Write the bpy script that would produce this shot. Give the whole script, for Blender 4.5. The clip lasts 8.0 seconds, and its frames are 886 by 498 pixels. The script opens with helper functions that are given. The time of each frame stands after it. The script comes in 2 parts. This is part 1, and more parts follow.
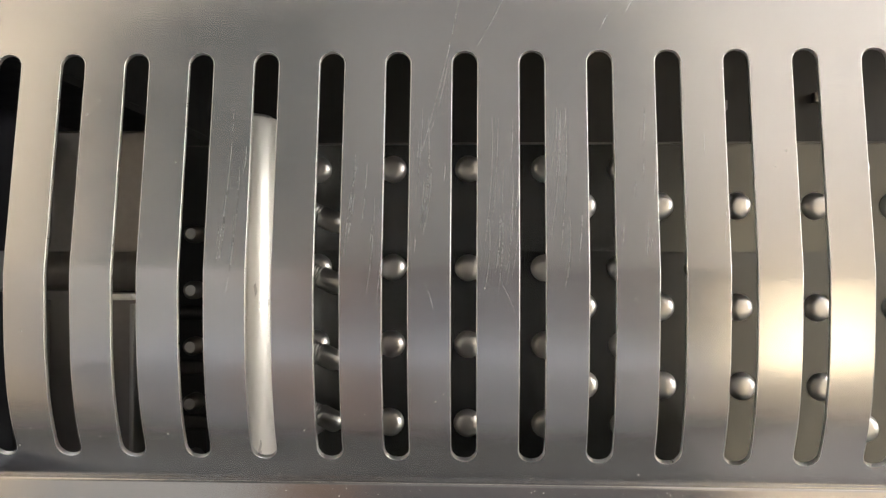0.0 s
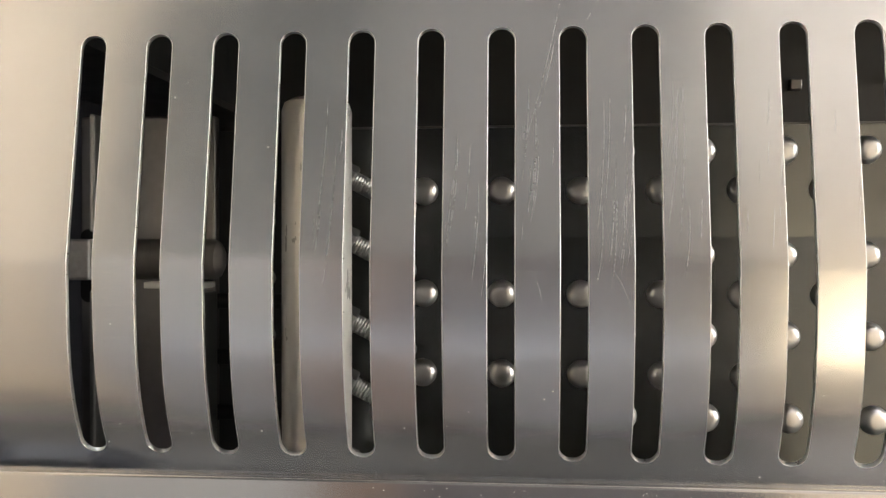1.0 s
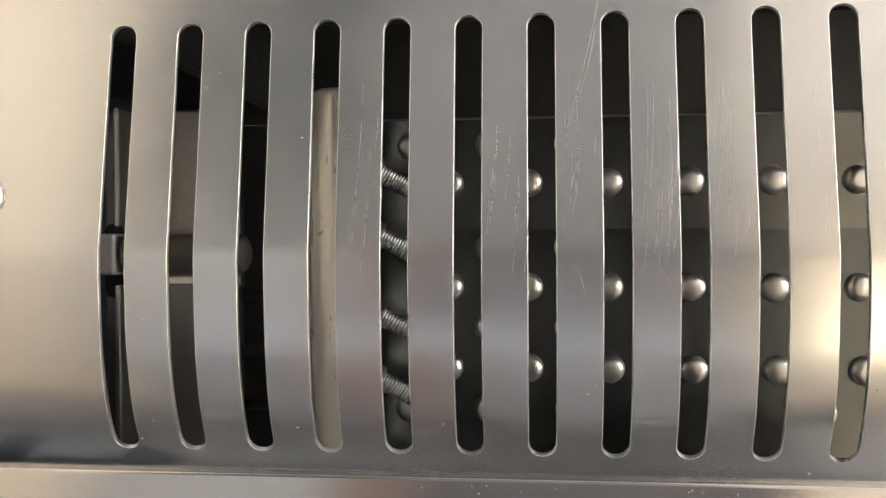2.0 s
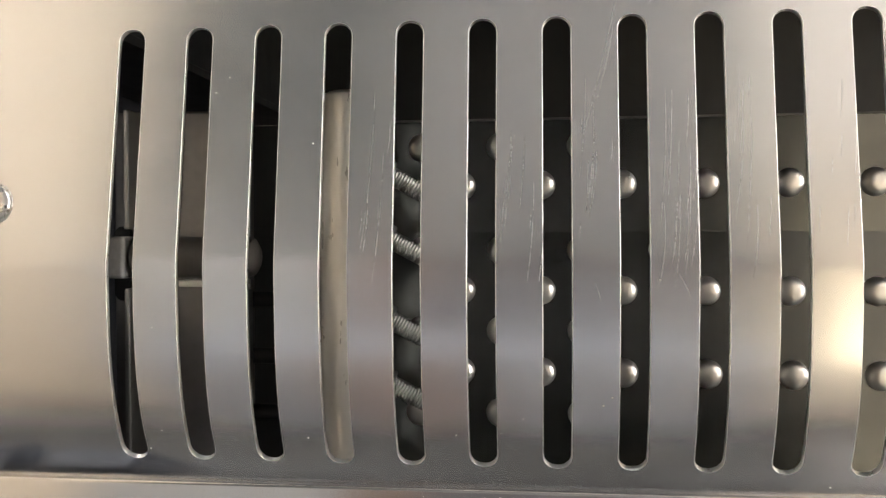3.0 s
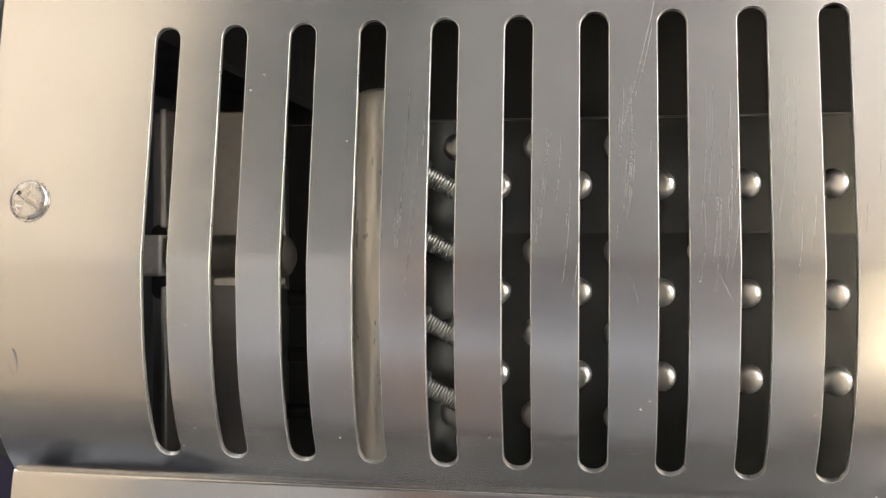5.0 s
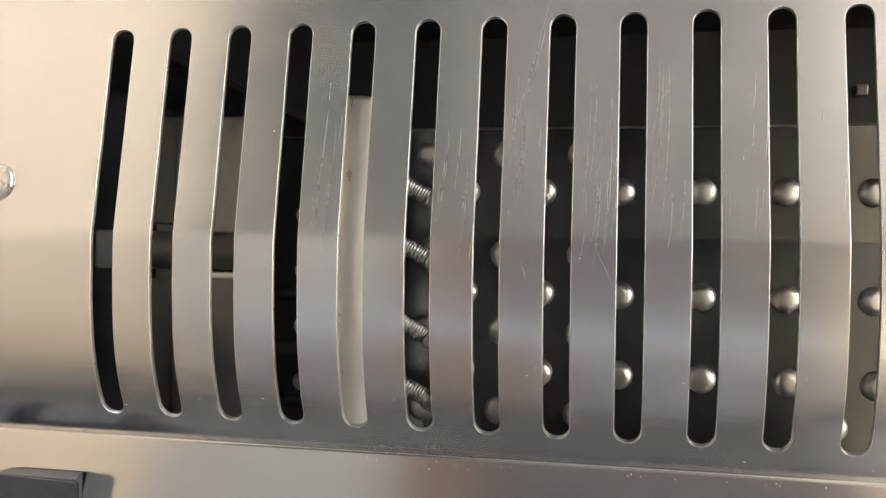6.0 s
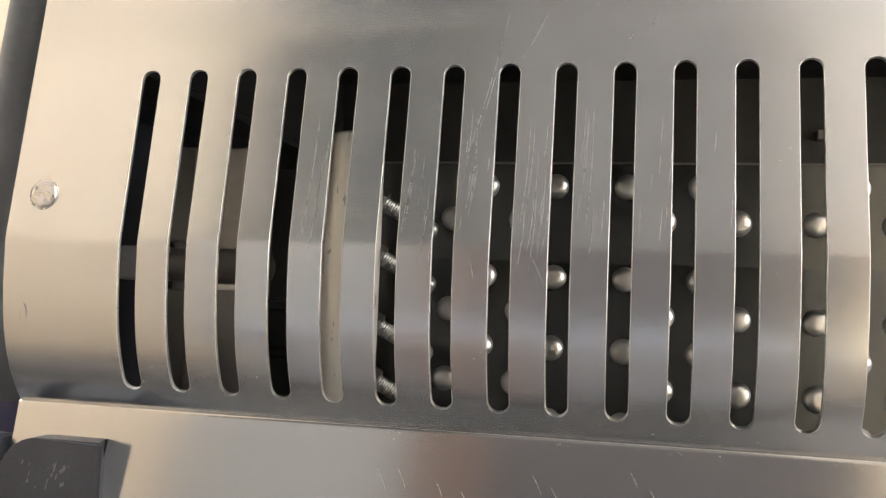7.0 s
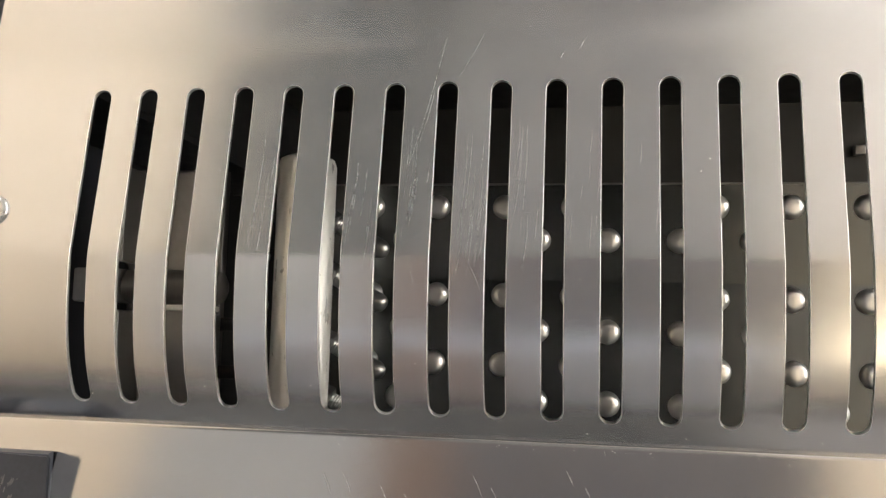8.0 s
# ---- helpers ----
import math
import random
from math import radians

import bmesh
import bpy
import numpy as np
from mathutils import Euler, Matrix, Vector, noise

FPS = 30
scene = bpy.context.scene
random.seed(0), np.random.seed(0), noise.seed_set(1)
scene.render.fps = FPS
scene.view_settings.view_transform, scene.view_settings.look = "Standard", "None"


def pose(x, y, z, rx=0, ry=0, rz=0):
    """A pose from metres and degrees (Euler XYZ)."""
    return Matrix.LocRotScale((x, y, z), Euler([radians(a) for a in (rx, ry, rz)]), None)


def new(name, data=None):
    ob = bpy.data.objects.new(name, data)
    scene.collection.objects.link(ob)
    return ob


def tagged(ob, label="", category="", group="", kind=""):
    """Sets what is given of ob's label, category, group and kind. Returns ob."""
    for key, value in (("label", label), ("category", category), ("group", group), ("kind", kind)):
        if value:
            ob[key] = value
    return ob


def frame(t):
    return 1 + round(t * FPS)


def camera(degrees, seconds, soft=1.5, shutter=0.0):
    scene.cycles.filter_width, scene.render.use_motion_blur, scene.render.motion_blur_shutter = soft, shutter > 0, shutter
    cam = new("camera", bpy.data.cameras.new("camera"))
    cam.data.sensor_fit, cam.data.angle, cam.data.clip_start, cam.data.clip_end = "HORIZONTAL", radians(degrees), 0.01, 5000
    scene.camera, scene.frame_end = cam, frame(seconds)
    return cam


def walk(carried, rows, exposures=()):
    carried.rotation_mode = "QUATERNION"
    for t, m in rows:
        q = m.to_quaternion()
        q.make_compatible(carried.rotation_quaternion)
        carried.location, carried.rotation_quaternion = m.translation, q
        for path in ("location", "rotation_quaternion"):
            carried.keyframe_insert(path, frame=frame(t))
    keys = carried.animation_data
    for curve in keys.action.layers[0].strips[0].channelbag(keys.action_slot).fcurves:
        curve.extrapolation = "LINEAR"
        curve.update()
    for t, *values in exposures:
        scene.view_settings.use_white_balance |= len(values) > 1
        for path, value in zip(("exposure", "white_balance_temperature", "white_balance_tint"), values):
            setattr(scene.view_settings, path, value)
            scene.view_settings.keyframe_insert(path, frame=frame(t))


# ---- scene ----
cam = camera(53.567, 8.0, soft=1.4)

# The machine's own frame: x along the row of slots, y into the machine, z up along the slots.
MACHINE = pose(-0.10, 0.0, 1.15)

PATH = (
    (0, 0.12489, -0.19703, -0.00150, 90.727, -0.182, 2.814),
    (0.2, 0.11989, -0.19264, -0.00077, 90.250, -0.183, 3.578),
    (0.5, 0.11666, -0.18806, -0.00115, 90.200, -0.205, 4.405),
    (0.7, 0.11369, -0.18801, 0.00023, 89.784, -0.082, 4.853),
    (1, 0.10901, -0.18721, -0.00053, 89.697, -0.025, 5.042),
    (1.5, 0.10325, -0.18247, -0.00148, 89.527, 0.086, 5.572),
    (1.7, 0.10368, -0.18338, -0.00140, 89.465, 0.183, 5.722),
    (2.8, 0.10111, -0.18117, 0.00051, 89.161, 0.279, 6.297),
    (3, 0.10218, -0.18011, 0.00109, 89.165, 0.231, 6.497),
    (3.5, 0.10160, -0.18125, 0.00114, 89.128, 0.167, 6.882),
    (4, 0.10128, -0.18027, 0.00132, 88.897, 0.140, 7.549),
    (4.2, 0.10151, -0.18023, 0.00098, 89.101, 0.114, 7.661),
    (5.3, 0.10312, -0.17678, 0.00029, 89.370, -0.329, 9.526),
    (5.5, 0.10927, -0.17657, -0.00242, 89.892, -0.589, 10.012),
    (6, 0.13232, -0.19133, -0.00901, 90.912, -1.137, 11.234),
    (6.2, 0.14133, -0.19935, -0.01327, 91.374, -1.450, 11.680),
    (6.5, 0.15157, -0.21364, -0.01596, 91.942, -1.803, 11.961),
    (7, 0.15385, -0.22776, -0.01884, 93.589, -2.286, 12.297),
    (7.2, 0.15683, -0.23051, -0.01975, 93.940, -2.372, 12.536),
    (7.5, 0.15850, -0.23322, -0.02147, 94.514, -2.247, 11.722),
    (7.7, 0.16000, -0.23468, -0.02434, 95.365, -2.091, 11.261),
    (8, 0.16240, -0.23490, -0.02579, 95.858, -1.576, 10.140),
)
walk(cam, [(t, MACHINE @ pose(*p)) for t, *p in PATH], [(0, -0.14), (0.6, -0.14), (1.5, 0.05), (3, 0.06), (5.5, 0.10), (8, 0.0)])

# ---- world and light ----
world = bpy.data.worlds.new("room_air")
scene.world = world
world.use_nodes = True
world.node_tree.nodes["Background"].inputs["Color"].default_value = (0.9, 0.93, 1.0, 1)
world.node_tree.nodes["Background"].inputs["Strength"].default_value = 0.05


# ---- materials ----
def mat(name, color, rough=0.5, metal=0.0, vary=0.15, scale=40.0, bump=0.0, stretch=(1, 1, 1), rough_vary=0.08,
        fine=6.0, spec=0.5, aniso=0.0):
    """A surface with tone, gloss and relief varied at two scales."""
    m = bpy.data.materials.new(name)
    m.use_nodes = True
    nt = m.node_tree
    b = nt.nodes["Principled BSDF"]
    b.inputs["Metallic"].default_value = metal
    b.inputs["Specular IOR Level"].default_value = spec
    b.inputs["Anisotropic"].default_value = aniso
    if aniso:
        tan = nt.nodes.new("ShaderNodeTangent")
        tan.direction_type, tan.axis = "RADIAL", "Z"
        nt.links.new(tan.outputs["Tangent"], b.inputs["Tangent"])
        b.inputs["Anisotropic Rotation"].default_value = 0.25
    tc = nt.nodes.new("ShaderNodeTexCoord")
    mp = nt.nodes.new("ShaderNodeMapping")
    mp.inputs["Scale"].default_value = stretch
    nt.links.new(tc.outputs["Object"], mp.inputs["Vector"])
    n1 = nt.nodes.new("ShaderNodeTexNoise")
    n1.inputs["Scale"].default_value = scale
    n1.inputs["Detail"].default_value = 4
    n2 = nt.nodes.new("ShaderNodeTexNoise")
    n2.inputs["Scale"].default_value = scale * fine
    n2.inputs["Detail"].default_value = 3
    nt.links.new(tc.outputs["Object"], n1.inputs["Vector"])
    nt.links.new(mp.outputs["Vector"], n2.inputs["Vector"])
    mix = nt.nodes.new("ShaderNodeMix")
    mix.inputs[0].default_value = 0.5
    nt.links.new(n1.outputs["Fac"], mix.inputs[2])
    nt.links.new(n2.outputs["Fac"], mix.inputs[3])
    ramp = nt.nodes.new("ShaderNodeValToRGB")
    ramp.color_ramp.elements[0].position = 0.3
    ramp.color_ramp.elements[1].position = 0.7
    ramp.color_ramp.elements[0].color = (*[c * (1 - vary) for c in color], 1)
    ramp.color_ramp.elements[1].color = (*[min(1, c * (1 + vary)) for c in color], 1)
    nt.links.new(mix.outputs[0], ramp.inputs["Fac"])
    nt.links.new(ramp.outputs["Color"], b.inputs["Base Color"])
    mr = nt.nodes.new("ShaderNodeMapRange")
    mr.inputs["From Min"].default_value = 0.3
    mr.inputs["From Max"].default_value = 0.7
    mr.inputs["To Min"].default_value = max(0.02, rough - rough_vary)
    mr.inputs["To Max"].default_value = min(1, rough + rough_vary)
    nt.links.new(mix.outputs[0], mr.inputs["Value"])
    nt.links.new(mr.outputs["Result"], b.inputs["Roughness"])
    if bump:
        bp = nt.nodes.new("ShaderNodeBump")
        bp.inputs["Strength"].default_value = bump
        bp.inputs["Distance"].default_value = 0.0002
        nt.links.new(n2.outputs["Fac"], bp.inputs["Height"])
        nt.links.new(bp.outputs["Normal"], b.inputs["Normal"])
    return m


def glow(name, color, strength):
    m = bpy.data.materials.new(name)
    m.use_nodes = True
    b = m.node_tree.nodes["Principled BSDF"]
    b.inputs["Base Color"].default_value = (*color, 1)
    b.inputs["Emission Color"].default_value = (*color, 1)
    b.inputs["Emission Strength"].default_value = strength
    return m


STEEL = mat("brushed_steel", (0.63, 0.63, 0.632), 0.215, 1.0, 0.065, 45, 0.0, (0.45, 10, 10), 0.035, 7.0, aniso=0.5)
STEEL_LOW = mat("worn_steel", (0.58, 0.57, 0.565), 0.13, 1.0, 0.03, 50, 0.04, (1, 14, 14), 0.03, 12.0, aniso=0.5)
SCRATCH = mat("scratched_steel", (0.66, 0.655, 0.648), 0.28, 1.0, 0.1, 400)
CUT_EDGE = mat("bright_cut_edge", (0.84, 0.84, 0.84), 0.32, 1.0, 0.08, 400)
SCREW = mat("screw_steel", (0.62, 0.61, 0.60), 0.28, 1.0, 0.1, 300, 0.2)
# Base darkened: the dark cavity this sheet mirrors is put into its colour.
POLISHED_SHADED = mat("shaded_polished_plate", (0.125, 0.131, 0.130), 0.25, 1.0, 0.05, 12, 0.03, (1, 1, 1), 0.03)
BOSS = mat("boss_steel", (0.70, 0.69, 0.68), 0.37, 1.0, 0.03, 60, 0.0, (1, 1, 1), 0.015)
# Back lining whose dark colour carries the shade deep in the machine.
LINING_SHADE = mat("shade_dark_lining", (0.030, 0.0295, 0.028), 0.5, 0.0, 0.2, 20, 0.1)
ROD = mat("ground_rod", (0.79, 0.78, 0.745), 0.32, 0.40, 0.06, 60, 0.25, (1, 1, 0.25), 0.08)
BRACKET = mat("bracket_steel", (0.25, 0.24, 0.23), 0.42, 1.0, 0.12, 40, 0.1)
ROLLER = mat("dark_brown_roller", (0.10, 0.09, 0.08), 0.45, 0.3, 0.2, 60, 0.1)
BLOCK = mat("worn_grey_block", (0.34, 0.33, 0.32), 0.5, 0.4, 0.15, 90, 0.2)
BOLT = mat("bolt_steel", (0.33, 0.33, 0.32), 0.34, 1.0, 0.05, 200)
NYLON = mat("white_nylon", (0.7, 0.68, 0.62), 0.4, 0.0, 0.06, 100)
DARK = mat("dark_painted_steel", (0.014, 0.014, 0.014), 0.6, 0.0, 0.3, 30, 0.1)
# Near-black: the enclosed shade of top, bottom and end is coloured in.
CAVITY_SHADE = mat("shade_black_lining", (0.010, 0.010, 0.0095), 0.5, 0.0, 0.25, 20, 0.1)
BLACK_PLASTIC = mat("black_plastic", (0.038, 0.042, 0.054), 0.42, 0.0, 0.25, 120, 0.25, (1, 1, 1), 0.1)
DUST = mat("pale_smear", (0.15, 0.15, 0.155), 0.8, 0.0, 0.3, 300)
GREY_TUBE = mat("grey_rubber", (0.10, 0.105, 0.115), 0.4, 0.0, 0.15, 80)
BLUE = mat("deep_blue_paint", (0.005, 0.009, 0.075), 0.35, 0.0, 0.2, 60)
NAVY = mat("dark_blue_grey_paint", (0.026, 0.027, 0.034), 0.45, 0.0, 0.2, 60)
CREAM = mat("cream_wall_paint", (0.79, 0.69, 0.56), 0.85, 0.0, 0.05, 3, 0.2)
PLASTER = mat("pale_grey_plaster", (0.64, 0.60, 0.56), 0.85, 0.0, 0.05, 3, 0.2)
WHITE = mat("white_ceiling_paint", (0.75, 0.73, 0.70), 0.9, 0.0, 0.04, 3)
# Tones of unseen panels and a cabinet, picked for what the steel reflects.
GREY_REFLECT = mat("grey_reflect_paint", (0.075, 0.081, 0.081), 0.6, 0.0, 0.08, 4)
WARM_REFLECT = mat("warm_grey_reflect_paint", (0.225, 0.226, 0.229), 0.6, 0.0, 0.08, 4)
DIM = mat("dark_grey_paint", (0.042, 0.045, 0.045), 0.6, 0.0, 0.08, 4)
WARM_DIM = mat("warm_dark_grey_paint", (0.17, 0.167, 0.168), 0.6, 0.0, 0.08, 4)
LIGHT_REFLECT = mat("light_grey_paint", (0.41, 0.415, 0.43), 0.6, 0.0, 0.06, 4)
BROWN = mat("brown_reflect_paint", (0.21, 0.155, 0.132), 0.5, 0.0, 0.2, 12)
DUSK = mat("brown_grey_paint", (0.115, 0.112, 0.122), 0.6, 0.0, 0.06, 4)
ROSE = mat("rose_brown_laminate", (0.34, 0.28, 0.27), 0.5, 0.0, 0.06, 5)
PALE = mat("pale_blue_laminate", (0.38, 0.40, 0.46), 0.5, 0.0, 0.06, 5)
FLOOR = mat("grey_brown_floor", (0.205, 0.195, 0.195), 0.6, 0.0, 0.2, 5, 0.2)
TABLE = mat("dark_table", (0.035, 0.034, 0.033), 0.5, 0.0, 0.2, 12, 0.1)
# Glow of the lamp added for the cover's warm spot.
SPOT_GLOW = glow("warm_spot_glow", (1.0, 0.84, 0.58), 4.0)
# Glow put behind the added side window.
SIDE_GLOW = glow("side_window_glow", (1.0, 0.98, 0.94), 8.0)
LAMP = glow("lamp_diffuser", (0.96, 0.975, 0.985), 29.0)


# ---- mesh helpers ----
def mesh(name, bm, material):
    me = bpy.data.meshes.new(name)
    bmesh.ops.recalc_face_normals(bm, faces=bm.faces)
    bm.to_mesh(me)
    bm.free()
    me.materials.append(material)
    return me


def part(name, bm, material, parent=None, label="", smooth=False):
    me = mesh(name, bm, material)
    if smooth:
        for p in me.polygons:
            p.use_smooth = True
        me.set_sharp_from_angle(angle=radians(35))
    ob = new(name, me)
    if parent is not None:
        ob.parent = parent
    if label:
        tagged(ob, label)
    return ob


def thing(name, label, category, kind="", group="", at=None):
    ob = new(name)
    ob.empty_display_size = 0.02
    ob.matrix_world = MACHINE if at is None else at
    return tagged(ob, label, category, group, kind)


def box(x0, x1, y0, y1, z0, z1, bevel=0.0, bm=None, segs=2):
    bm = bm or bmesh.new()
    made = bmesh.ops.create_cube(bm, size=1.0, matrix=Matrix.Translation(((x0 + x1) / 2, (y0 + y1) / 2, (z0 + z1) / 2))
                                 @ Matrix.Diagonal((x1 - x0, y1 - y0, z1 - z0, 1)))
    if bevel:
        edges = {e for v in made["verts"] for e in v.link_edges}
        bmesh.ops.bevel(bm, geom=list(edges), offset=bevel, segments=segs, affect="EDGES", profile=0.5)
    return bm


def lathe(rings, m=None, segs=24, bm=None, cap=True):
    """Rings of (radius, height) turned about z, then moved by m."""
    bm = bm or bmesh.new()
    m = m or Matrix()
    loops = []
    for r, h in rings:
        loops.append([bm.verts.new(m @ Vector((r * math.cos(2 * math.pi * k / segs), r * math.sin(2 * math.pi * k / segs), h)))
                      for k in range(segs)])
    for a, b in zip(loops, loops[1:]):
        for k in range(segs):
            bm.faces.new((a[k], a[(k + 1) % segs], b[(k + 1) % segs], b[k]))
    if cap:
        bm.faces.new(loops[0])
        bm.faces.new(loops[-1])
    return bm


def extrude_profile(points, x0, x1, bm=None):
    """A closed outline in (y, z), drawn out along x."""
    bm = bm or bmesh.new()
    a = [bm.verts.new((x0, y, z)) for y, z in points]
    b = [bm.verts.new((x1, y, z)) for y, z in points]
    n = len(points)
    for k in range(n):
        bm.faces.new((a[k], a[(k + 1) % n], b[(k + 1) % n], b[k]))
    bm.faces.new(a)
    bm.faces.new(b)
    return bm


# ---- room ----
def room():
    X0, X1, Y0, Y1, H = -2.2, 2.4, -1.35, 1.6, 3.0
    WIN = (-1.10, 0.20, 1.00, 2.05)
    part_list = (("floor", (X0, X1, Y0, Y1, -0.1, 0), FLOOR, "grey-brown floor of the room"),
                 ("ceiling", (X0, X1, Y0, Y1, H, H + 0.1), WHITE, "plain white ceiling"),
                 ("wall_north", (X0, X1, Y1, Y1 + 0.1, 0, H), CREAM, "cream painted wall behind the machine"),
                 ("wall_south", (X0, X1, Y0 - 0.1, Y0, 0, H), CREAM, "cream painted wall facing the machine"),
                 ("wall_west", (X0 - 0.1, X0, Y0 - 0.1, Y1 + 0.1, 0, H), CREAM, "cream painted side wall"),
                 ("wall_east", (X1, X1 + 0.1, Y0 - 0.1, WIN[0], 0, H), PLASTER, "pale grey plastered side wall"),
                 ("wall_east_far", (X1, X1 + 0.1, WIN[1], Y1 + 0.1, 0, H), PLASTER, "pale grey plastered wall beyond the added window"),
                 ("wall_east_sill", (X1, X1 + 0.1, WIN[0], WIN[1], 0, WIN[2]), PLASTER, "pale grey plastered wall under the added window"),
                 ("wall_east_head", (X1, X1 + 0.1, WIN[0], WIN[1], WIN[3], H), PLASTER, "pale grey plastered wall over the added window"))
    for name, b, m, label in part_list:
        tagged(part(name, box(*b), m), label, name.split("_")[0], kind="structure")
    # Unseen panels added on this wall, toned to shape the cover's reflections.
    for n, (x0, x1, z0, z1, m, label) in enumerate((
            (-0.785, -0.272, 1.504, 2.148, GREY_REFLECT, "unseen cool grey upper panel, added for the cover's reflections"),
            (-0.268, 0.365, 1.504, 2.148, WARM_REFLECT, "unseen warm grey upper panel, added for the cover's reflections"),
            (-0.785, -0.272, 2.152, 2.995, DIM, "unseen dark grey top panel, added for the cover's reflections"),
            (-0.268, 0.365, 2.152, 2.995, WARM_DIM, "unseen warm dark grey top panel, added for the cover's reflections"),
            (-0.80, -0.34, 0.003, 1.5, LIGHT_REFLECT, "unseen light grey lower panel, added for the steel's reflections"),
            (-0.336, -0.20, 0.003, 1.5, BROWN, "unseen brown strip, added for the steel's reflections"),
            (-0.196, 0.44, 0.003, 1.5, DUSK, "unseen dark brown-grey lower panel, added for the steel's reflections"),
            (0.369, 1.9, 1.62, 2.995, PLASTER, "unseen pale grey side panel, added for the cover's reflections"))):
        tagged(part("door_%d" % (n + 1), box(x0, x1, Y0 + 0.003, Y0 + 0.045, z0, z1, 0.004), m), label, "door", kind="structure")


    # Unseen window and glowing sheet, added to light the bosses from the side.
    win = tagged(new("added_window"), "unseen white framed window, added to light the bosses", "window", kind="structure")
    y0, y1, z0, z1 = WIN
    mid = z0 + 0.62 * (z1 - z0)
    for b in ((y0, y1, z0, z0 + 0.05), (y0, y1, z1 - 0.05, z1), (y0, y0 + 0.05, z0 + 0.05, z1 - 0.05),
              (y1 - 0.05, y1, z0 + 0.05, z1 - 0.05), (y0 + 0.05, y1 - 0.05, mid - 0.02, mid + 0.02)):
        part("added_window_frame", box(X1 + 0.02, X1 + 0.08, *b, 0.003), WHITE, win)
    tagged(part("window_glow_sheet", box(X1 + 0.30, X1 + 0.31, y0 - 0.4, y1 + 0.4, z0 - 0.4, z1 + 0.4), SIDE_GLOW), "glowing sheet behind the added window",
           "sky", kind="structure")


room()


def ceiling_light(x, y, w, d):
    t = thing("ceiling_light", "square warm white ceiling light panel", "ceiling light", group="ceiling lights",
              at=pose(x, y, 3.0))
    part("frame", box(-w / 2 - 0.02, w / 2 + 0.02, -d / 2 - 0.02, d / 2 + 0.02, -0.03, 0, 0.004), WHITE, t)
    part("diffuser", box(-w / 2, w / 2, -d / 2, d / 2, -0.036, -0.0305, 0.002), LAMP, t, "glowing diffuser")
    return t


ceiling_light(-1.15, -0.15, 0.9, 0.6)
ceiling_light(1.35, -0.45, 0.9, 0.6)


# Unseen cabinet, added so its pale and rose fronts tint the cover's reflection.
def reflect_cabinet():
    t = thing("reflect_cabinet", "unseen pale blue-grey cabinet, added for the cover's lower reflections", "cabinet", at=pose(-0.12, -1.05, 0.001))
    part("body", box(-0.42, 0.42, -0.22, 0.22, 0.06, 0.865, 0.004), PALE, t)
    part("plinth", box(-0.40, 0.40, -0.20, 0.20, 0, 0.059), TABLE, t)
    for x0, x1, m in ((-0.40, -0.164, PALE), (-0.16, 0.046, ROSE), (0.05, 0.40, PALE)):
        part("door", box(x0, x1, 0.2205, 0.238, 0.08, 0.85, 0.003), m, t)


reflect_cabinet()


# Unseen lamp, added for the warm spot reflected at the cover's right.
def warm_spot_lamp():
    t = thing("warm_spot_lamp", "unseen slim lamp, added for the cover's warm spot", "floor lamp", at=pose(0.47, -0.98, 0.001))
    part("base", lathe([(0.12, 0), (0.12, 0.012), (0.02, 0.025)], segs=32), TABLE, t, smooth=True)
    part("pole", lathe([(0.009, 0.0255), (0.009, 0.82)], segs=16), BRACKET, t, smooth=True)
    part("shade", lathe([(0.085, 0.80), (0.07, 1.02)], segs=32), SPOT_GLOW, t, "glowing warm shade of the added lamp", smooth=True)


warm_spot_lamp()


def work_table():
    t = thing("work_table", "dark work table carrying the steel machine", "table", at=pose(0.05, 0.15, 0))
    part("tabletop", box(-1.1, 0.09, -0.35, 0.45, 0.82, 0.86, 0.005), TABLE, t)
    for x in (-1.05, 0.04):
        for y in (-0.30, 0.4):
            part("leg", box(x - 0.025, x + 0.025, y - 0.025, y + 0.025, 0, 0.819, 0.003), TABLE, t)


work_table()

# ---- slotted cover ----
PITCH, HALF, SLOTS = 0.015, 0.00280, 16
TOP_S, LOW_S = 0.0456, -0.0466      # heights of the slot ends
LEFT_X, RIGHT_X = -0.0245, 0.256


def cover_depth(z):
    """Depth of the cover's skin at height z: straight above a soft crease, rolled back below."""
    up = -0.0066 + 0.1480 * (z - 0.0015)
    u = -0.0045 - z
    low = -0.007488 + 0.0386 * u + -1.981 * u ** 2 + 130.99 * u ** 3
    return (up + low) / 2 + math.hypot((up - low) / 2, 0.00013)


def cover_rows():
    """Heights and the half width of the slot there (None: no slot)."""
    rows = []
    arc = [math.radians(a) for a in (90, 72, 54, 36, 18, 0)]
    for z in (0.118, 0.100, 0.085, 0.070, 0.058, 0.051):
        rows.append((z, None))
    for a in arc:
        rows.append((TOP_S - HALF + HALF * math.sin(a), HALF * math.cos(a)))
    n = 90
    z0, z1 = TOP_S - HALF, LOW_S + HALF
    for k in range(1, n):
        rows.append((z0 + (z1 - z0) * k / n, HALF))
    for a in reversed(arc):
        rows.append((LOW_S + HALF - HALF * math.sin(a), HALF * math.cos(a)))
    for z in (-0.0485, -0.0505, -0.0518, -0.0530):
        rows.append((z, None))
    return rows


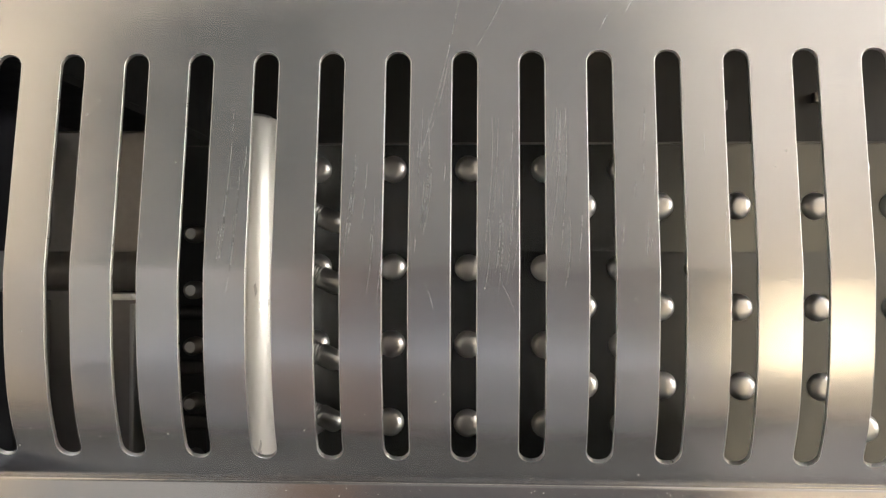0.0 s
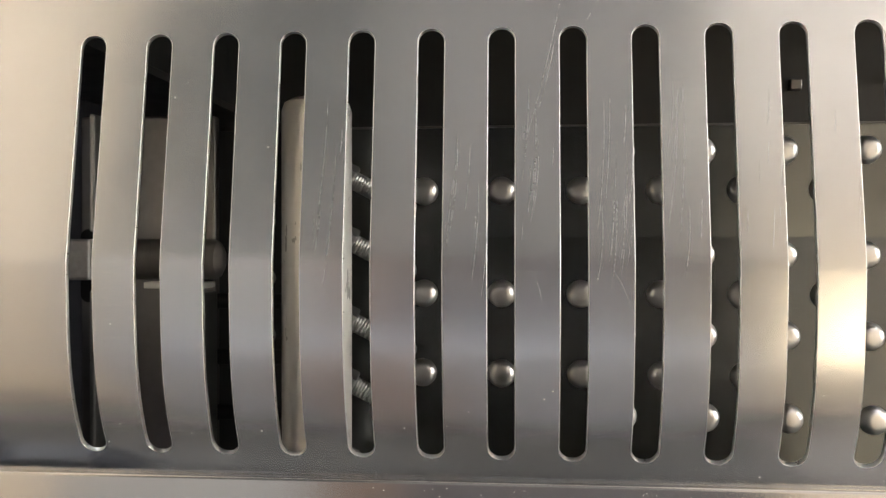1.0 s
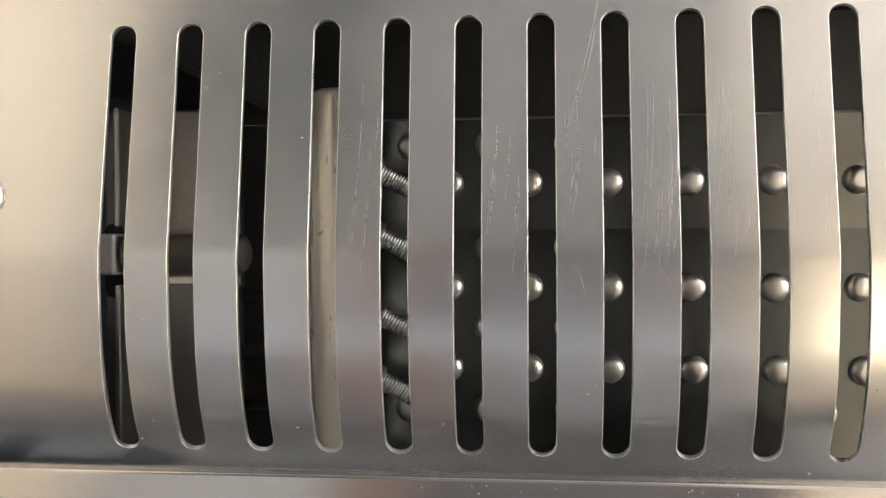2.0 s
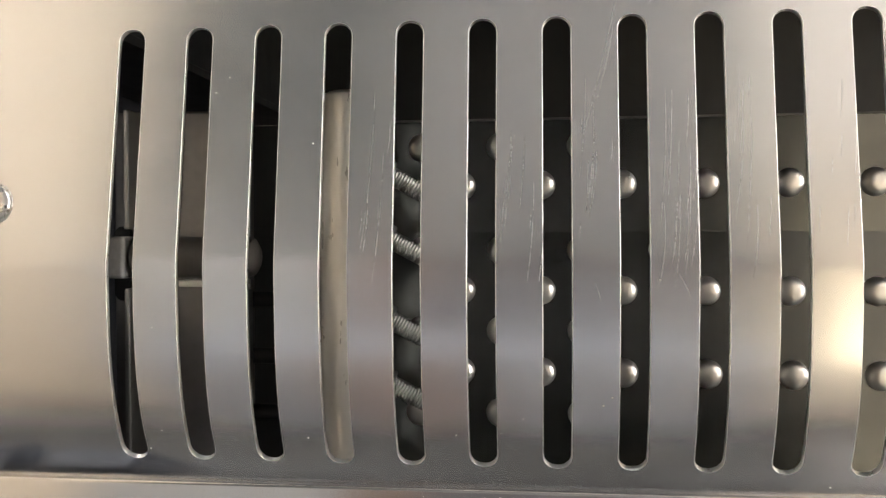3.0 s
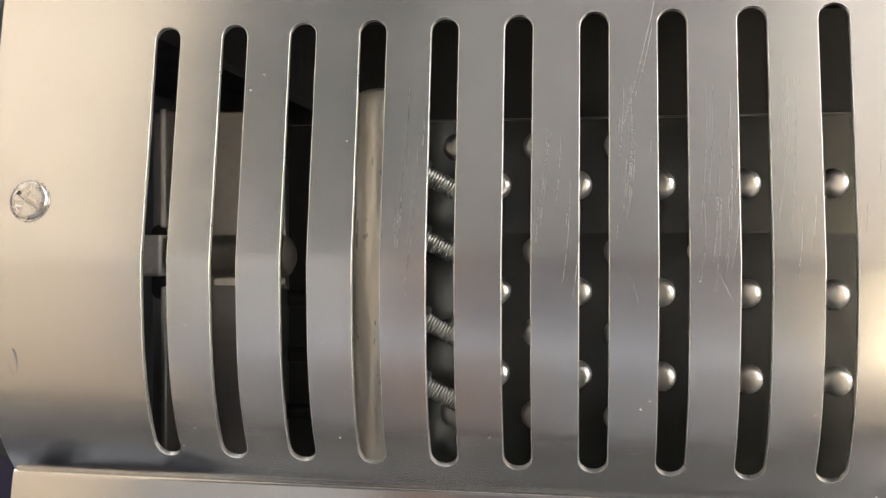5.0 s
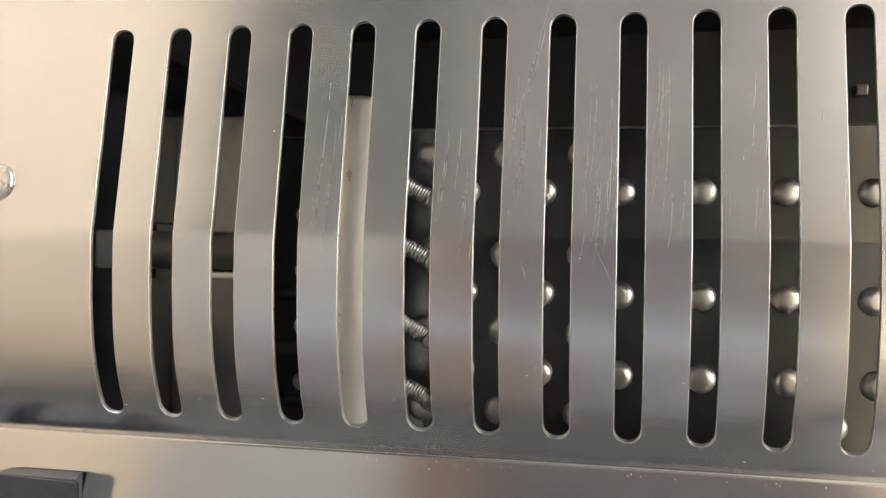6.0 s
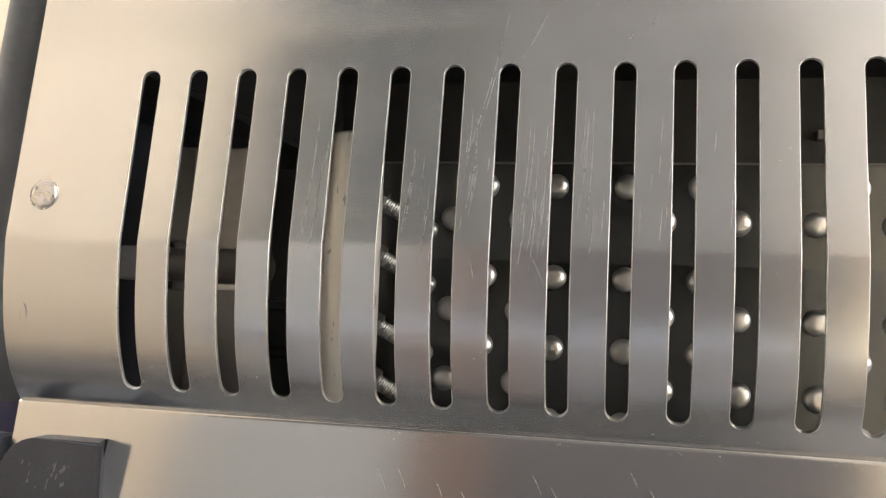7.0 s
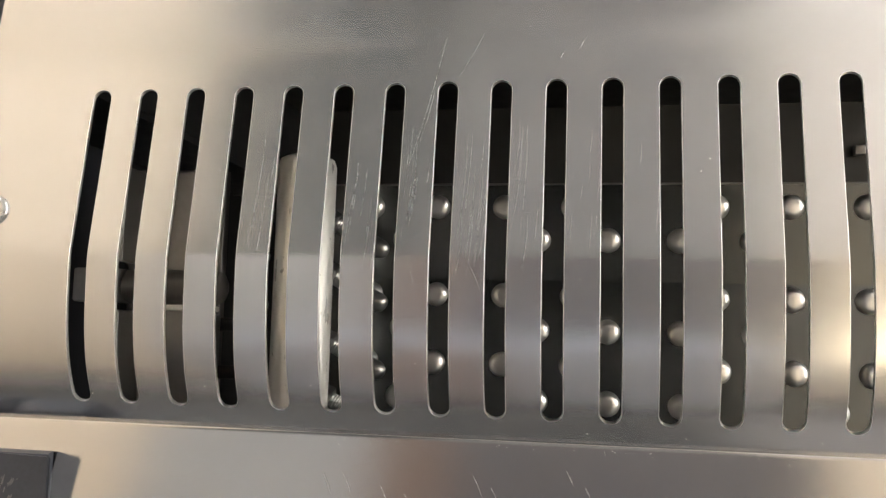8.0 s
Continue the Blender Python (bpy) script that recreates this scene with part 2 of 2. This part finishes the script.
def slotted_cover():
    t = thing("slotted_cover", "scratched brushed steel machine cover with a row of long slots", "machine cover")
    bm = bmesh.new()
    rows = cover_rows()
    seams = [PITCH * (i + 0.5) for i in range(SLOTS + 1)]
    cols = [[bm.verts.new((x, cover_depth(z), z)) for z, w in rows] for x in [LEFT_X, -0.008] + seams + [RIGHT_X]]

    def strip(a, b):
        for j in range(len(rows) - 1):
            bm.faces.new((a[j], b[j], b[j + 1], a[j + 1]))
    strip(cols[0], cols[1])
    strip(cols[1], cols[2])
    strip(cols[-2], cols[-1])
    for i in range(SLOTS):
        a, b = cols[i + 2], cols[i + 3]
        mid = PITCH * (i + 1)
        edge = []
        for z, w in rows:
            if w is None:
                edge.append((None, None))
            elif w < 1e-6:
                v = bm.verts.new((mid, cover_depth(z), z))
                edge.append((v, v))
            else:
                edge.append((bm.verts.new((mid - w, cover_depth(z), z)), bm.verts.new((mid + w, cover_depth(z), z))))
        for j in range(len(rows) - 1):
            (l0, r0), (l1, r1) = edge[j], edge[j + 1]
            if l0 is None and l1 is None:
                bm.faces.new((a[j], b[j], b[j + 1], a[j + 1]))
            elif l0 is None:
                bm.faces.new((a[j], b[j], b[j + 1], l1, a[j + 1]))
            elif l1 is None:
                bm.faces.new((a[j], l0, b[j], b[j + 1], a[j + 1]))
            else:
                bm.faces.new((a[j], l0, l1, a[j + 1]))
                bm.faces.new((r0, b[j], b[j + 1], r1))
    plate = part("plate", bm, STEEL, t, smooth=True)
    if plate.data.polygons[0].normal.y > 0:
        plate.data.flip_normals()
    sol = plate.modifiers.new("thickness", "SOLIDIFY")
    sol.thickness, sol.offset, sol.material_offset_rim = 0.0012, -1, 1
    plate.data.materials.append(CUT_EDGE)
    bev = plate.modifiers.new("edge", "BEVEL")
    bev.width, bev.segments, bev.limit_method, bev.angle_limit = 0.00016, 2, "ANGLE", radians(50)
    bev.harden_normals, bev.material = True, 1
    return t


cover = slotted_cover()


def slotted_screw(x, z, turn):
    """A round head with a cut slot, seated on the cover."""
    t = thing("screw", "round slotted steel screw in the cover", "screw",
              at=MACHINE @ pose(x, cover_depth(z), z, 90 - 8.3, 0, 0) @ pose(0, 0, 0, 0, 0, turn))
    r = 0.0041
    bm = lathe([(r, -0.0003), (r, 0.0002), (r * 0.95, 0.0005), (r * 0.8, 0.0007)], segs=32, cap=False)
    w = 0.00055
    # crown in two halves, either side of the cut
    for s in (-1, 1):
        pts = [Vector((math.cos(a) * r * 0.8, s * max(w, math.sin(a) * r * 0.8), 0.0007))
               for a in [math.pi * k / 14 for k in range(15)]]
        top = [bm.verts.new((p.x, p.y, p.z + 0.00025 * (1 - (p.length / (r * 0.85)) ** 2))) for p in pts]
        bm.faces.new(top)
        low = [bm.verts.new((p.x, s * w, 0.0001)) for p in (pts[0], pts[-1])]
        bm.faces.new((top[0], top[-1], low[1], low[0]))
    bm.faces.new([bm.verts.new(p) for p in ((r * 0.8, -w, 0.0001), (r * 0.8, w, 0.0001), (-r * 0.8, w, 0.0001), (-r * 0.8, -w, 0.0001))])
    part("head", bm, SCREW, t)
    ring = lathe([(r + 0.0006, -0.0002), (r + 0.0005, 0.0002), (r + 0.0001, 0.0001)], segs=32, cap=False)
    part("washer", ring, SCREW, t, "thin steel washer ring")
    return t


slotted_screw(-0.0140, 0.0083, -35)


# ---- lower front and housing ----
def housing():
    t = thing("machine_housing", "steel machine housing with a worn plain lower front", "machine")
    yc = cover_depth(-0.053)
    fold = [(yc - 0.0006, -0.0520), (yc - 0.0011, -0.05212), (yc - 0.0014, -0.0524), (yc - 0.00157, -0.0527),
            (yc - 0.00166, -0.0530), (yc - 0.00175, -0.0535), (yc - 0.0024, -0.0572),
            (yc - 0.0150, -0.130), (yc - 0.0150, -0.180), (yc + 0.02, -0.180), (yc + 0.02, -0.0545), (yc + 0.0009, -0.0529)]
    lower_front = part("lower_front", extrude_profile(fold, LEFT_X + 0.0002, RIGHT_X), STEEL_LOW, t, "worn scratched steel front", smooth=True)
    part("back_panel", box(-0.0345, 0.372, 0.300, 0.304, -0.18, 0.12), LINING_SHADE, t)
    part("top_panel", box(-0.0345, 0.372, 0.013, 0.2995, 0.1185, 0.122), CAVITY_SHADE, t)
    part("bottom_panel", box(-0.085, 0.372, 0.030, 0.2995, -0.180, -0.176), CAVITY_SHADE, t)
    part("end_top", box(-0.085, -0.0305, 0.060, 0.304, 0.064, 0.067), CAVITY_SHADE, t)
    part("end_back", box(-0.085, -0.0350, 0.300, 0.304, -0.1755, 0.0635), LINING_SHADE, t)
    part("end_panel", box(-0.089, -0.0853, 0.060, 0.304, -0.18, 0.067), NAVY, t)
    part("end_web", box(-0.0345, -0.0310, 0.045, 0.2995, 0.0675, 0.118), CAVITY_SHADE, t)
    for x, z in ((0.255, 0.0848), (0.308, 0.089)):
        part("square_nut", box(x - 0.003, x + 0.003, 0.294, 0.2995, z - 0.0028, z + 0.0028, 0.0006), BRACKET, t)
    part("base_block", box(-0.06, 0.225, 0.045, 0.285, -0.2900, -0.1805), DARK, t)
    return lower_front


lower_front = housing()


def side_rail():
    """Rounded rubber edging that follows the cover's end."""
    t = thing("edge_trim", "dark grey rubber edging along the cover's end", "trim")
    bm = bmesh.new()
    loops = []
    for k in range(25):
        z = 0.118 - 0.175 * k / 24
        y = cover_depth(z) + 0.030
        loops.append([bm.verts.new((-0.0525 + 0.0085 * math.cos(2 * math.pi * j / 14), y + 0.009 * math.sin(2 * math.pi * j / 14), z))
                      for j in range(14)])
    for a, b in zip(loops, loops[1:]):
        for j in range(14):
            bm.faces.new((a[j], a[(j + 1) % 14], b[(j + 1) % 14], b[j]))
    bm.faces.new(loops[0])
    bm.faces.new(loops[-1])
    part("strip", bm, GREY_TUBE, t, smooth=True)


side_rail()


def blue_frame():
    t = thing("blue_frame", "deep blue painted frame inside the machine's end", "frame")
    part("upright", box(-0.086, -0.046, 0.045, 0.075, -0.176, -0.030, 0.004), BLUE, t)


blue_frame()


def handle():
    t = thing("lever_handle", "dusty black plastic lever handle on the lower front", "handle",
              at=MACHINE @ pose(0, -0.0014, 0))
    pts = []
    r = 0.012
    x0, x1, z0, z1 = -0.0225, 0.0105, -0.110, -0.0612
    for k in range(9):
        a = math.pi / 2 + (math.pi / 2) * k / 8
        pts.append((x0 + r + r * math.cos(a), z1 - r + r * math.sin(a)))
    pts += [(x0, z0), (x1, z0), (x1, z1 - 0.001), (x1 - 0.001, z1)]
    bm = bmesh.new()
    a = [bm.verts.new((x, -0.0055, z)) for x, z in pts]
    b = [bm.verts.new((min(x, x1 - 0.004), 0.002, z)) for x, z in pts]
    n = len(pts)
    for k in range(n):
        bm.faces.new((a[k], a[(k + 1) % n], b[(k + 1) % n], b[k]))
    f = bm.faces.new(a)
    bm.faces.new(b)
    bmesh.ops.bevel(bm, geom=list(f.edges), offset=0.0006, segments=2, affect="EDGES")
    part("grip", bm, BLACK_PLASTIC, t, smooth=True)
    part("hub", lathe([(0.0165, 0), (0.0175, 0.001), (0.0175, 0.027), (0.0165, 0.028)],
                      pose(-0.0545, 0.003, -0.0795, 0, 90, 0), 32), BLACK_PLASTIC, t, smooth=True)


handle()


def smears():
    """Pale dried smears on the front of the handle."""
    bm = bmesh.new()
    r = random.Random(3)
    for k in range(26):
        x, z = r.choice((r.gauss(-0.013, 0.002), r.gauss(-0.004, 0.0025))), -0.0675 - abs(r.gauss(0, 0.006))
        if not (-0.020 < x < 0.009 and z < -0.064):
            continue
        w, h = r.uniform(0.00012, 0.0004), r.uniform(0.0002, 0.0016)
        ring = [bm.verts.new((x + w * math.cos(a) * r.uniform(0.5, 1.2) + 0.3 * h * math.sin(a), -0.00554, z + h * math.sin(a) * r.uniform(0.5, 1.2)))
                for a in (0, 0.8, 1.6, 2.4, 3.2, 4.0, 4.8, 5.5)]
        bm.faces.new(ring)
    tagged(part("smear", bm, DUST), "pale dried smears on the black handle", "dust", kind="stuff").matrix_world = MACHINE @ pose(0, -0.0014, 0)


smears()

# ---- inside the machine ----
LAT, A0, B0, DEEP = 0.03194, 0.00559, 0.01118, 0.175


def plate_y(z):
    """Depth of the sheet at height z: bent a little at z = 0.0025."""
    return DEEP + (-0.05 * (z - 0.0025) if z > 0.0025 else 0.13 * (z - 0.0025))


def dimpled_plate():
    t = thing("dimpled_plate", "polished steel plate with staggered round bosses inside the machine", "plate")
    rows = [(0.0370, 1), (0.0215, 0), (B0 - 2.5 * LAT, 1)]
    z = 0.01118 - LAT
    while z > -0.060:
        rows += [(z, 0), (z + LAT / 2, 1)]
        z -= LAT
    outline = [(plate_y(z), z) for z in (-0.1755, 0.0025, 0.0472)]
    outline += [(y + 0.003, z) for y, z in reversed(outline)]
    part("sheet", extrude_profile(outline, 0.034, 0.312), POLISHED_SHADED, t, "bent polished steel sheet, coloured dark for the cavity it mirrors")
    part("rim", box(0.034, 0.312, plate_y(0.0472) - 0.0006, plate_y(0.0472) + 0.0034, 0.0473, 0.0481, 0.0003), BRACKET, t, "folded rim")
    r = 0.0056
    rings = [(r * 1.04, 0), (r, 0.0006), (r * 0.97, 0.0016), (r * 0.89, 0.0027), (r * 0.76, 0.0035), (r * 0.58, 0.0040),
             (r * 0.36, 0.0042), (r * 0.05, 0.0043)]
    me = None
    for z, odd in rows:
        for n in range(0, 12):
            x = A0 + LAT * (n + 0.5 * odd)
            if not 0.040 < x < 0.306:
                continue
            y = plate_y(z)
            if me is None:
                first = part("boss", lathe(rings, segs=20), BOSS, t, smooth=True)
                me = first.data
                ob = first
            else:
                ob = new("boss", me)
                ob.parent = t
            ob.matrix_local = pose(x, y + 0.0002, z, 90, 0, 0)
    return t


dimpled_plate()
ROD_X, ROD_Y = 0.0345, 0.130


def capsule(x, r, z0, z1, y0, y1, segs=8):
    """An upright flat bar with round ends."""
    ring = [(x + r * math.cos(math.pi * k / segs), z1 - r + r * math.sin(math.pi * k / segs)) for k in range(segs + 1)]
    ring += [(x - r * math.cos(math.pi * k / segs), z0 + r - r * math.sin(math.pi * k / segs)) for k in range(segs + 1)]
    bm = bmesh.new()
    a, b = ([bm.verts.new((px, y, pz)) for px, pz in ring] for y in (y0, y1))
    n = len(ring)
    for k in range(n):
        bm.faces.new((a[k], a[(k + 1) % n], b[(k + 1) % n], b[k]))
    bm.faces.new(a)
    bm.faces.new(b)
    return bm


def carriage():
    t = thing("rod_carriage", "upright steel rod with threaded bolts and a grey bracket", "mechanism")
    part("rod", lathe([(0.0105, -0.1755), (0.0128, -0.172), (0.0128, 0.0480), (0.0118, 0.0510), (0.009, 0.0525)],
                      pose(ROD_X, ROD_Y, 0), 40), ROD, t, "pale ground steel rod", smooth=True)
    for k in range(6):
        z = 0.0255 - 0.0265 * k + (0.003 if k % 2 else 0)
        m = pose(ROD_X + 0.0085, ROD_Y + 0.006, z, 0, 0, 0) @ pose(0, 0, 0, 0, 118, 8)
        rings = [(0.0036, 0)]
        for j in range(17):
            h = 0.002 + 0.0011 * j
            rings += [(0.0036, h), (0.0032, h + 0.00055)]
        rings += [(0.0040, 0.0208), (0.0042, 0.0215), (0.0042, 0.0265), (0.0038, 0.0284), (0.0028, 0.0298), (0.0012, 0.0305)]
        bolt = part("bolt", lathe(rings, m, 20), BOLT, t, "threaded steel bolt with a round end", smooth=True)
        part("nut", lathe([(0.0048, 0), (0.0053, 0.0006), (0.0053, 0.0042), (0.0048, 0.0048)], m, 6), BOLT, bolt)
    # bracket to the other side of the rod
    part("bracket_plate", box(-0.058, -0.0055, ROD_Y + 0.004, ROD_Y + 0.010, -0.170, 0.048, 0.001), BRACKET, t, "grey steel bracket plate")
    part("cross_bar", lathe([(0.0050, -0.0462), (0.0074, -0.0445), (0.0074, -0.0030), (0.0066, -0.0008), (0.0040, 0.0008), (0.0012, 0.0012)],
                            pose(0, ROD_Y - 0.0044, -0.0061, 0, 90, 0), 28), ROLLER, t, "dark brown cross bar with a rounded end", smooth=True)
    part("end_block", box(-0.0680, -0.0465, ROD_Y - 0.012, ROD_Y + 0.0032, -0.0136, 0.0014, 0.0012, segs=3), BLOCK, t, "worn light grey block")
    # Solid dark bar drawn where the bracket plate has an oblong hole.
    part("key", capsule(-0.0535, 0.0031, -0.0225, 0.0052, ROD_Y + 0.0012, ROD_Y + 0.0038), DARK, t, "black round-ended bar standing in for an oblong hole")
    part("ledge", box(-0.0268, -0.0048, ROD_Y - 0.011, ROD_Y + 0.0032, -0.0166, -0.0142, 0.0006), NYLON, t, "small white ledge under the cross bar")
    part("rib", box(-0.0062, -0.0042, ROD_Y - 0.010, ROD_Y + 0.0036, -0.165, -0.018, 0.0005), BOLT, t)
    part("rib", box(-0.0445, -0.0425, ROD_Y - 0.016, ROD_Y + 0.0036, 0.004, 0.046, 0.0006), BOLT, t)
    part("rib", box(-0.0445, -0.0425, ROD_Y - 0.016, ROD_Y + 0.0036, -0.150, -0.017, 0.0006), BOLT, t)
    for k in range(6):
        z = -0.022 - 0.021 * k
        part("rung", lathe([(0.0030, 0), (0.0030, 0.026)], pose(-0.005, ROD_Y + 0.006, z, 0, 90, 0), 12), DARK, t, smooth=True)
        part("pin", lathe([(0.0034, 0), (0.0034, 0.006), (0.002, 0.008)], pose(0.0155, ROD_Y + 0.001, z + 0.030, 90, 0, 0), 14), BOLT, t, smooth=True)
    part("foot", box(-0.060, 0.060, ROD_Y - 0.025, ROD_Y + 0.019, -0.1758, -0.1705, 0.001), DARK, t)


carriage()


# ---- wear on the cover and the lower front ----
def pressed_mark():
    """A shallow upright oval pressed outward in the skin below the screw."""
    z = -0.0265
    rings = [(1.0, 0.0), (0.86, 0.00004), (0.6, 0.00006), (0.3, 0.00007), (0.02, 0.00007)]
    bm = lathe(rings, segs=24, cap=False)
    ob = part("pressed_mark", bm, STEEL, cover, "oval mark pressed in the steel", smooth=True)
    ob.matrix_local = pose(-0.0178, cover_depth(z), z, 90 + 10, 0, 0) @ Matrix.Diagonal((0.0012, 0.0032, 1, 1))


pressed_mark()


def ribbon(bm, points, width):
    """A thin raised line through points that lie on the skin."""
    prev = None
    n = len(points)
    for k, p in enumerate(points):
        q = points[min(k + 1, n - 1)] - points[max(k - 1, 0)]
        side = Vector((q.z, 0, -q.x)).normalized() * width * 0.5 * (0.25 + math.sin(math.pi * k / (n - 1)))
        pair = (bm.verts.new(p - side), bm.verts.new(p + side))
        if prev:
            bm.faces.new((prev[0], prev[1], pair[1], pair[0]))
        prev = pair


def scratch(x0, z0, x1, z1, bow, width, depth=cover_depth, steps=9):
    bm = bmesh.new()
    pts = []
    for k in range(steps):
        f = k / (steps - 1)
        x, z = x0 + (x1 - x0) * f + bow * 4 * f * (1 - f), z0 + (z1 - z0) * f
        pts.append(Vector((x, depth(z) - 0.00006, z)))
    ribbon(bm, pts, width)
    return bm


LONG = ((0.1164, 0.0440, 0.1122, 0.0260, 0.0004, 0.00013), (0.1412, 0.0330, 0.1390, 0.0040, 0.0007, 0.00011),
        (0.1425, 0.0300, 0.1408, -0.0020, 0.0005, 0.00011), (0.1262, 0.0300, 0.1245, 0.0010, 0.0006, 0.00012),
        (0.0680, 0.0330, 0.0655, -0.0030, 0.0007, 0.00010), (0.0700, 0.0200, 0.0686, -0.0040, 0.0004, 0.00009),
        (0.1275, -0.0052, 0.1312, -0.0130, 0.0003, 0.00009), (0.1115, -0.0060, 0.1135, -0.0125, 0.0002, 0.00009),
        (0.1190, 0.060, 0.1100, 0.0206, 0.0006, 0.00015), (0.1295, 0.060, 0.1230, 0.0470, 0.0003, 0.00012),
        (0.0967, 0.0213, 0.0938, -0.0026, -0.0006, 0.00014), (0.1275, 0.031, 0.1262, 0.0064, 0.0003, 0.00013),
        (0.1287, 0.0206, 0.1274, -0.0026, 0.0002, 0.00013), (0.1520, 0.054, 0.1500, 0.0500, 0, 0.00022),
        (0.1580, 0.058, 0.1560, 0.0545, 0, 0.0002), (0.1120, 0.030, 0.1105, 0.0060, 0.0008, 0.00016))
for row in LONG:
    part("scratch", scratch(*row[:5], row[5] * 0.6), SCRATCH, cover)
rng = random.Random(7)
for gap, count in ((4, 4), (6, 6), (7, 9), (8, 11), (9, 5), (10, 8), (11, 2)):
    for k in range(count):
        x = PITCH * (gap + 0.5) + rng.uniform(-0.0036, 0.0036)
        z = rng.uniform(0.004, 0.036)
        size = rng.choice((rng.uniform(0.003, 0.009), rng.uniform(0.010, 0.022), rng.uniform(0.010, 0.022)))
        part("scratch", scratch(x + size * 0.07, z, x, z - size, size * rng.uniform(0.0, 0.045), rng.choice((0.00006, 0.00007, 0.00009))), SCRATCH, cover)


def front_depth(z):
    yc = cover_depth(-0.053)
    return yc - 0.0024 - (0.0126 / 0.0728) * (-0.0572 - z)


for k in range(16):
    x, z, size = rng.uniform(0.085, 0.23), rng.uniform(-0.072, -0.0585), rng.uniform(0.003, 0.009)
    sc = part("scratch", scratch(x, z, x + size * 0.5, z - size, 0.0002, rng.uniform(0.0001, 0.0002), front_depth), SCRATCH, lower_front)


def specks():
    bm = bmesh.new()
    for k in range(70):
        x = rng.uniform(-0.01, 0.23)
        z = rng.choice((rng.uniform(-0.052, -0.01), rng.uniform(-0.052, 0.065)))
        if abs(x / PITCH - round(x / PITCH)) * PITCH < 0.0033 and -0.05 < z < 0.05:
            continue
        r = rng.uniform(0.00008, 0.00022)
        y = cover_depth(z)
        ring = [bm.verts.new((x + r * math.cos(a), y, z + r * rng.uniform(0.6, 1.2) * math.sin(a))) for a in (0, 1.05, 2.1, 3.14, 4.2, 5.2)]
        tip = bm.verts.new((x, y - r * 0.6, z))
        for a in range(6):
            bm.faces.new((ring[a], ring[(a + 1) % 6], tip))
    for k in range(40):
        x = rng.uniform(0.07, 0.24)
        z = -0.0537 - abs(rng.gauss(0, 0.0007))
        r = rng.uniform(0.00005, 0.00014)
        y = cover_depth(-0.053) - 0.0013 - 0.2 * (-0.0537 - z)
        ring = [bm.verts.new((x + r * 1.6 * math.cos(a), y - 0.0004, z + r * math.sin(a))) for a in (0, 1.05, 2.1, 3.14, 4.2, 5.2)]
        tip = bm.verts.new((x, y - 0.0007, z))
        for a in range(6):
            bm.faces.new((ring[a], ring[(a + 1) % 6], tip))
    tagged(part("dust", bm, NYLON, None), "pale dust specks on the steel cover", "dust", kind="stuff").matrix_world = MACHINE


specks()
